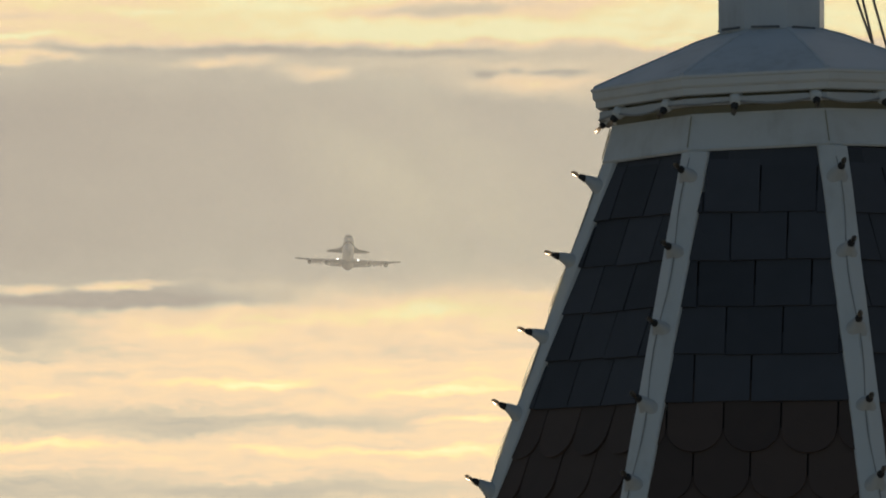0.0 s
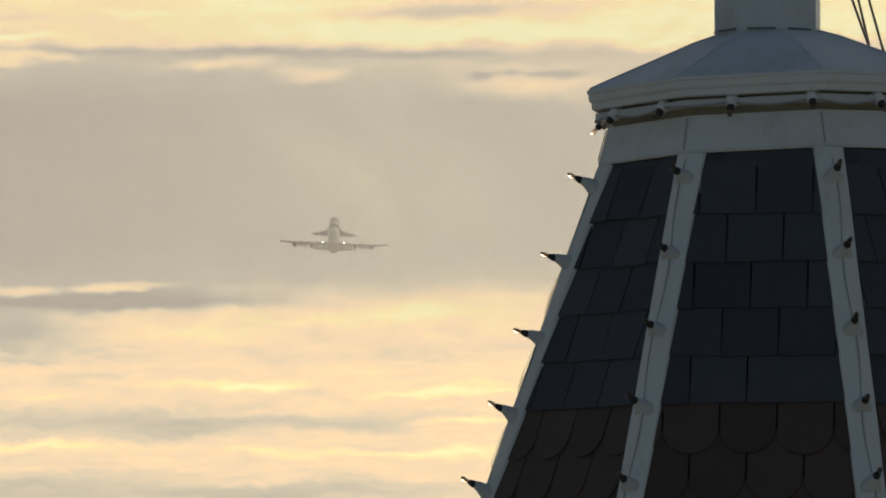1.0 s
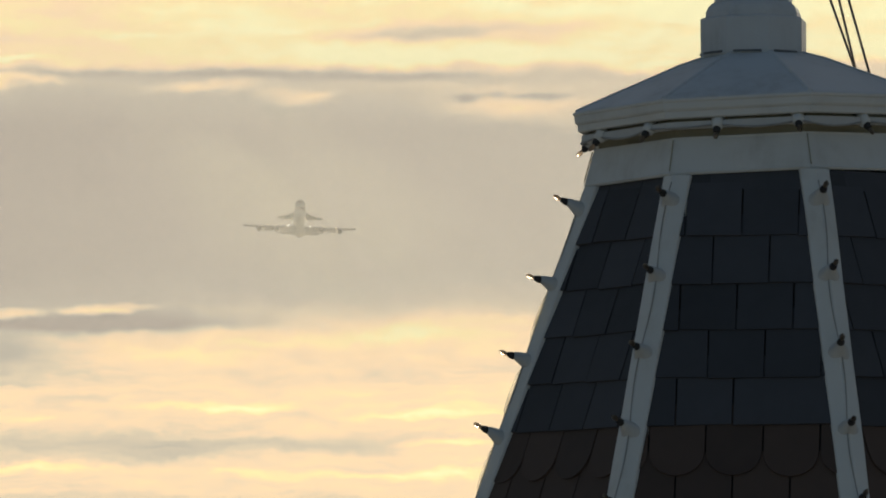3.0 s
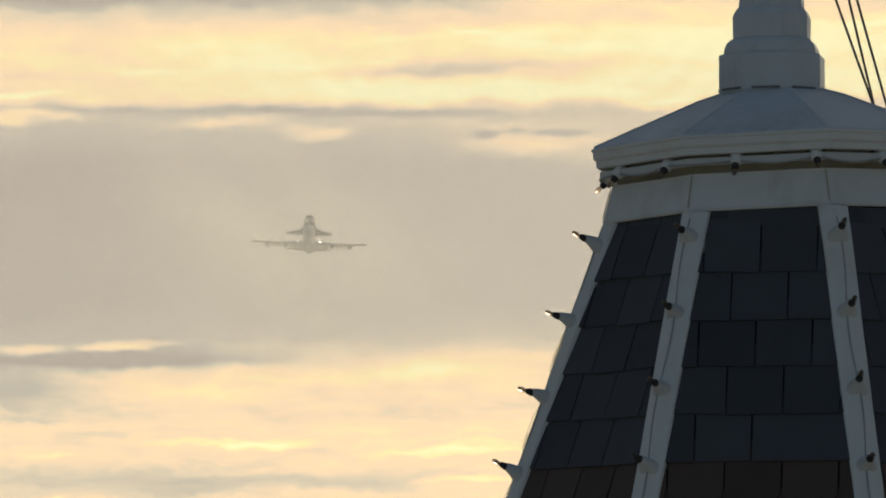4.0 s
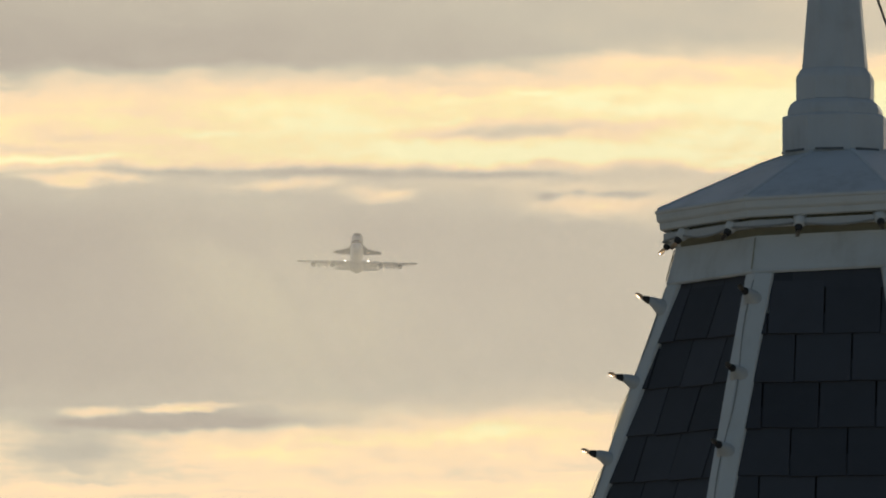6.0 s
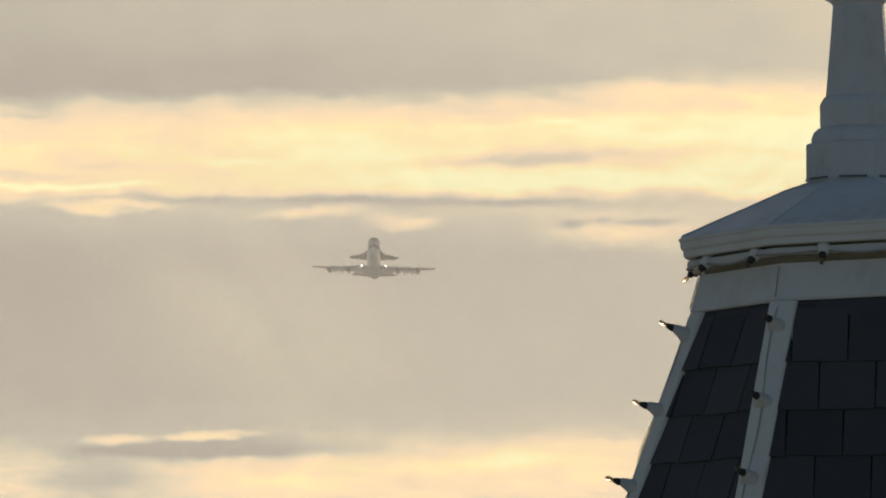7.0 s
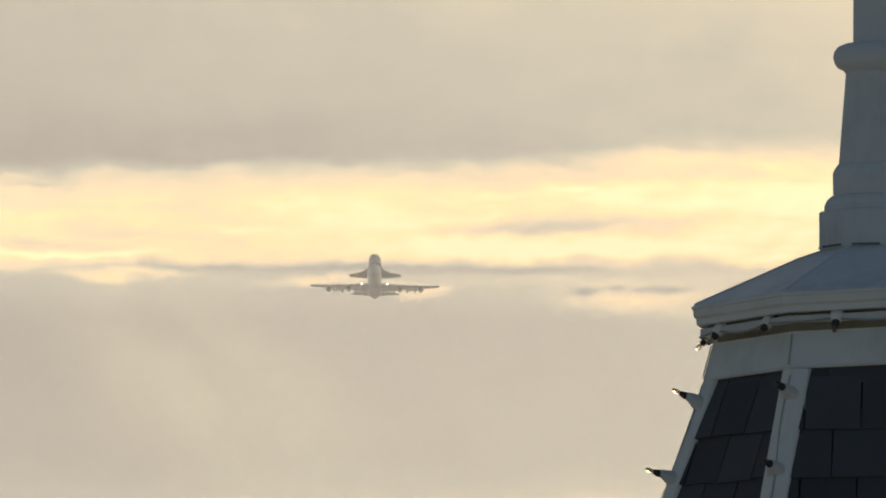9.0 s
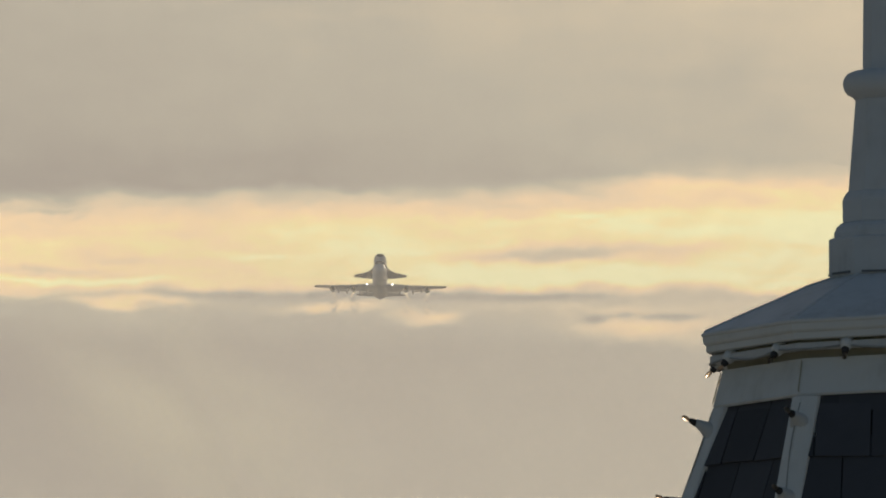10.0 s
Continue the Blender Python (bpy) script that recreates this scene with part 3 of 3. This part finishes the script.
def build_jet():
    jet = new("carrier_jet")
    tagged(jet, "white four-engined carrier jet in flight with landing lights on", "airplane")
    part("fuselage", loft(bmesh.new(), [(33.2, 0.1, -0.8, -1.1), (32.3, 1.1, 0.5, -2.1), (30.4, 2.2, 2.3, -3.0), (27.6, 2.9, 4.0, -3.5),
                                        (24, 3.2, 4.75, -3.7), (16, 3.25, 4.75, -3.75), (10, 3.25, 4.1, -3.75), (4, 3.25, 3.9, -3.9),
                                        (-12, 3.25, 3.9, -3.7), (-20, 3.2, 3.9, -2.2), (-28, 2.4, 3.7, -0.1), (-33, 1.0, 3.3, 1.3),
                                        (-35.5, 0.3, 2.6, 1.9)]), JET_WHITE, jet, "glossy white fuselage", True)
    part("windscreen", loft(bmesh.new(), [(29.0, 1.0, 3.25, 2.85), (28.5, 1.8, 3.6, 3.0), (27.3, 2.3, 4.0, 3.4), (26.8, 2.3, 4.05, 3.5)]), JET_DARK, jet,
         "dark cockpit windows", True)
    part("wing_fairing", loft(bmesh.new(), [(14, 0.6, -3.2, -3.9), (10, 2.9, -1.4, -4.0), (0, 3.35, -0.8, -4.1), (-8, 3.1, -1.6, -4.05),
                                            (-13, 0.8, -3.0, -3.9)]), JET_GREY, jet, "grey belly fairing", True)
    for s in (1, -1):
        part("wing", foil(bmesh.new(), [(2.5, 11.4, 16.8, -2.3, 0.13), (12, 2.9, 10.4, -0.9, 0.11), (21, -5.2, 7.2, 0.75, 0.09),
                                        (29.8, -13.1, 4.0, 2.6, 0.08)], s), JET_GREY, jet, "grey swept wing")
        for x0, x1, y0, y1, z0, z1 in ((3.6, 9.6, -5.3, -6.8, -2.7, -1.75), (14.2, 20.2, -8.2, -11.6, -0.95, 0.15)):
            part("flap", foil(bmesh.new(), [(x0, y0 + 0.4, 2.6, z0, 0.16), (x1, y1 + 0.4, 2.0, z1, 0.16)], s), JET_GREY, jet)
        for x, y, z in ((5.6, -2.5, -3.0), (9.0, -4.2, -2.5), (14.9, -6.6, -1.5), (18.6, -8.6, -0.8)):
            part("flap_fairing", loft_at(x * s, y, z), JET_GREY, jet)
        for x, y, z in ((11.8, 9.0, -3.6), (21.2, 0.9, -2.0)):
            eng = part("engine", pod(bmesh.new(), x * s, y, z, 5.6, 1.32), JET_WHITE, jet, "white engine nacelle", True)
            part("inlet", disc(bmesh.new(), x * s, y + 0.02, z, 1.16), JET_DARK, eng, "dark engine inlet")
            part("exhaust_plume", plume(x * s, y - 6.2, z), HOT_AIR, eng, "shimmering hot exhaust air", True)
            part("pylon", upright(bmesh.new(), [(z + 0.9, y - 0.9, 5.4, 0.45), (z + 2.4, y - 3.2, 6.0, 0.4)], x * s), JET_GREY, jet)
        part("tailplane", foil(bmesh.new(), [(1.0, -24.0, 9.0, 1.8, 0.1), (11.0, -31.5, 3.0, 2.7, 0.1)], s), JET_GREY, jet, "grey tailplane")
        part("landing_light", disc(bmesh.new(), 5.75 * s, 8.75, -1.72, 0.34, 0.3), LANDING, jet, "glowing landing light")
    part("tail_fin", upright(bmesh.new(), [(3.0, -22.0, 12.0, 0.9), (13.6, -32.6, 4.0, 0.4)]), JET_WHITE, jet)
    for x, y in ((0.0, 9.0), (1.2, -11.0), (-1.2, -11.0)):
        lean_y = -0.8 if y > 0 else 0.4
        part("mounting_strut", tube(bmesh.new(), [(x, y, 3.4), (x, y + lean_y, 7.6 if y > 0 else 6.6)], 0.3, 8), JET_GREY, jet)
    return jet


def loft_at(x, y, z):
    bm = loft(bmesh.new(), [(y + 2.6, 0.08, z + 0.5, z + 0.3), (y + 1, 0.36, z + 0.6, z - 0.35), (y - 2, 0.38, z + 0.3, z - 0.7),
                            (y - 4.2, 0.08, z - 0.6, z - 0.8)], 10)
    bm.transform(Matrix.Translation((x, 0, 0)))
    return bm


def build_orbiter():
    orb = new("space_orbiter")
    tagged(orb, "white and black winged space orbiter riding on the carrier jet", "spacecraft")
    part("fuselage", loft(bmesh.new(), [(14.6, 0.15, 7.9, 7.6), (13.6, 1.25, 9.0, 7.0), (11.5, 2.15, 10.6, 6.7), (9.0, 2.75, 12.4, 6.6), (6, 2.85, 12.6, 6.5),
                                        (-4, 2.8, 12.4, 6.2), (-14, 2.75, 12.2, 6.1), (-18, 2.7, 11.8, 6.2)]), TILE_WHITE, orb, "white tiled fuselage", True)
    part("belly", loft(bmesh.new(), [(14.7, 0.2, 7.75, 7.45), (13.6, 1.25, 8.1, 6.8), (11.5, 2.1, 8.3, 6.45), (8, 2.75, 8.2, 6.3), (0, 3.2, 7.7, 6.0),
                                     (-14, 3.4, 7.4, 5.9), (-18, 3.2, 7.2, 6.0)]), TILE_BLACK, orb, "black heat-tiled belly", True)
    part("tail_cone", loft(bmesh.new(), [(-17.8, 2.6, 11.6, 6.2), (-21, 2.4, 11.0, 6.5), (-26, 1.5, 9.8, 7.3), (-29, 0.3, 8.8, 8.3)]), TILE_WHITE, orb,
         "white tail cone", True)
    for s in (1, -1):
        part("wing", foil(bmesh.new(), [(2.0, 9.6, 26.0, 6.9, 0.045), (3.3, 4.6, 21.0, 6.75, 0.055), (4.5, -0.4, 16.2, 6.65, 0.07), (6.4, -4.7, 11.8, 6.7, 0.08), (11.9, -10.8, 4.6, 7.0, 0.10)], s),
             TILE_BLACK, orb, "black-edged delta wing")
        part("engine_pod", loft_pod(s), TILE_WHITE, orb, "", True)
    part("tail_fin", upright(bmesh.new(), [(11.6, -11.8, 7.5, 0.8), (18.2, -17.9, 4.0, 0.4)]), TILE_WHITE, orb)
    part("windscreen", loft(bmesh.new(), [(11.9, 0.9, 10.9, 10.3), (11.0, 1.6, 11.5, 10.7), (10.0, 1.8, 12.0, 11.2), (9.6, 1.7, 12.0, 11.3)]), JET_DARK, orb, "dark cockpit windows", True)
    return orb


def loft_pod(s):
    bm = loft(bmesh.new(), [(-12.5, 0.3, 11.6, 11.0), (-14.5, 1.0, 12.6, 10.4), (-18, 1.2, 12.6, 10.0), (-19, 0.9, 12.2, 10.2)], 14)
    bm.transform(Matrix.Translation((2.0 * s, 0, 0)))
    return bm


carrier_jet = build_jet()
space_orbiter = build_orbiter()


# ---- mist: thin sunlit sheets in front of the cloud ----
def mist_material(name, tint, amount):
    """Sunlight shining through thin mist; amount gives its density from the sheet's own coordinates."""
    k = Net(name)
    alpha = amount(k)
    clear, veil, both = k.node("ShaderNodeBsdfTransparent"), k.node("ShaderNodeBsdfTranslucent"), k.node("ShaderNodeMixShader")
    veil.inputs[0].default_value = tint
    k.link(alpha, both.inputs[0])
    k.link(clear.outputs[0], both.inputs[1])
    k.link(veil.outputs[0], both.inputs[2])
    k.link(both.outputs[0], k.out.inputs[0])
    return k.mat


def bank_density(k):
    where = k.node("ShaderNodeTexCoord").outputs["Object"]
    sep = k.node("ShaderNodeSeparateXYZ")
    k.link(where, sep.inputs[0])
    soft = k.noise(k.vec("MULTIPLY", where, (0.025, 1, 0.046)), 1.0, 4.0, 0.5)
    up = k.math("ADD", sep.outputs[2], k.math("MULTIPLY", k.math("SUBTRACT", soft, 0.5), 14.0))
    low = k.steps(up, 84, 108, 0.07, 1.0)
    high = k.steps(up, 110, 156, 0.25, 0.215)
    ends = k.math("MULTIPLY", k.steps(up, 152, 180, 1.0, 0.35), k.steps(k.math("ABSOLUTE", sep.outputs[0]), 70, 165, 1.0, 0.1))
    return k.math("MULTIPLY", k.math("MULTIPLY", low, high), ends)


def wisp_density(k):
    where = k.node("ShaderNodeTexCoord").outputs["Object"]
    turn = k.node("ShaderNodeMapping")
    k.link(where, turn.inputs[0])
    turn.inputs["Rotation"].default_value = (0, radians(-38), 0)
    bands = k.noise(k.vec("MULTIPLY", turn.outputs[0], (0.021, 1, 0.056)), 1.0, 1.0, 0.4, 0.3)
    edge = k.vec("LENGTH", k.vec("MULTIPLY", turn.outputs[0], (1 / 52, 0, 1 / 27)))
    return k.math("MULTIPLY", k.steps(bands, 0.3, 0.68, 0.03, 0.235), k.steps(edge, 0.1, 1.0, 1.0, 0.0))


def sheet(width, height, bulge):
    """A gently billowing upright sheet round its own centre."""
    bm, loops = bmesh.new(), []
    for i in range(13):
        z = height * (i / 12 - 0.5)
        loops.append([Vector((x, bulge * noise.noise(Vector((x * 0.04, 0.3, z * 0.04))), z))
                      for x in (width * (j / 24 - 0.5) for j in range(25))])
    return rings(bm, loops, close=False, caps=False)


def build_mist():
    veil = mist_material("mist_bank", (0.605, 0.605, 0.60, 1), bank_density)
    for y, x in ((1500, -10), (1590, 14)):
        bm = sheet(380, 230, 3.0)
        bm.transform(Matrix.Translation((0, 0, 130)))
        bank = part("mist_bank", bm, veil, None, smooth=True)
        bank.location = (x, y, 0)
        tagged(bank, "thin grey mist bank drawn before the cloud sheet", "mist", kind="stuff")
    wisp = part("mist_wisp", sheet(96, 62, 1.5), mist_material("mist_wisp", (0.93, 0.95, 0.84, 1), wisp_density), None, smooth=True)
    tagged(wisp, "pale drifting wisp of sunlit mist", "mist", kind="stuff")
    return wisp, copy_thing(wisp, pose(-4, 1440, 114))


mist_wisp, far_wisp = build_mist()

# time and place of the middle between the wing tips, then bank
FLIGHT = [
    (0, -53.2, 3932.1, 261.6, 2.4), (0.5, -55.5, 3894.1, 264.1, 2.4), (1, -57.9, 3856.1, 266.8, 2.4), (1.5, -60.1, 3818.0, 269.4, 2.4),
    (2, -62.2, 3780.1, 272.0, 2.3), (2.5, -64.2, 3742.1, 274.2, 2.2), (4, -69.4, 3627.6, 281.8, 2), (4.5, -70.7, 3589.4, 284.2, 1.9),
    (5, -72.1, 3551.2, 286.7, 1.8), (5.5, -73.3, 3513.0, 289.0, 1.7), (6, -74.3, 3474.7, 291.3, 1.5), (7.5, -76.7, 3360.2, 298.5, 1),
    (8, -77.3, 3322.0, 301.2, 0.9), (8.5, -77.7, 3283.8, 303.5, 0.7), (9, -78.1, 3245.7, 305.9, 0.6), (9.5, -78.2, 3207.4, 308.3, 0.5),
    (10, -78.2, 3169.2, 310.9, 0.5)]
PITCH = 7.2


def motions():
    rows = []
    for t, x, y, z, bank in FLIGHT:
        m = pose(x, y, z) @ pose(0, 0, 0, 0, bank, 0) @ pose(0, 0, 0, 0, 0, 180.8) @ pose(0, 0, 0, PITCH) @ pose(0, 15.1, -3.2)
        rows.append((t, m))
    walk(mist_wisp, [(0, pose(-4, 1480, 117)), (5, pose(-40, 1480, 118)), (10, pose(-78, 1480, 120))])
    walk(far_wisp, [(0, pose(2, 1450, 113)), (5, pose(-33, 1450, 114)), (10, pose(-70, 1450, 115))])
    walk(carrier_jet, rows)
    walk(space_orbiter, rows)


motions()
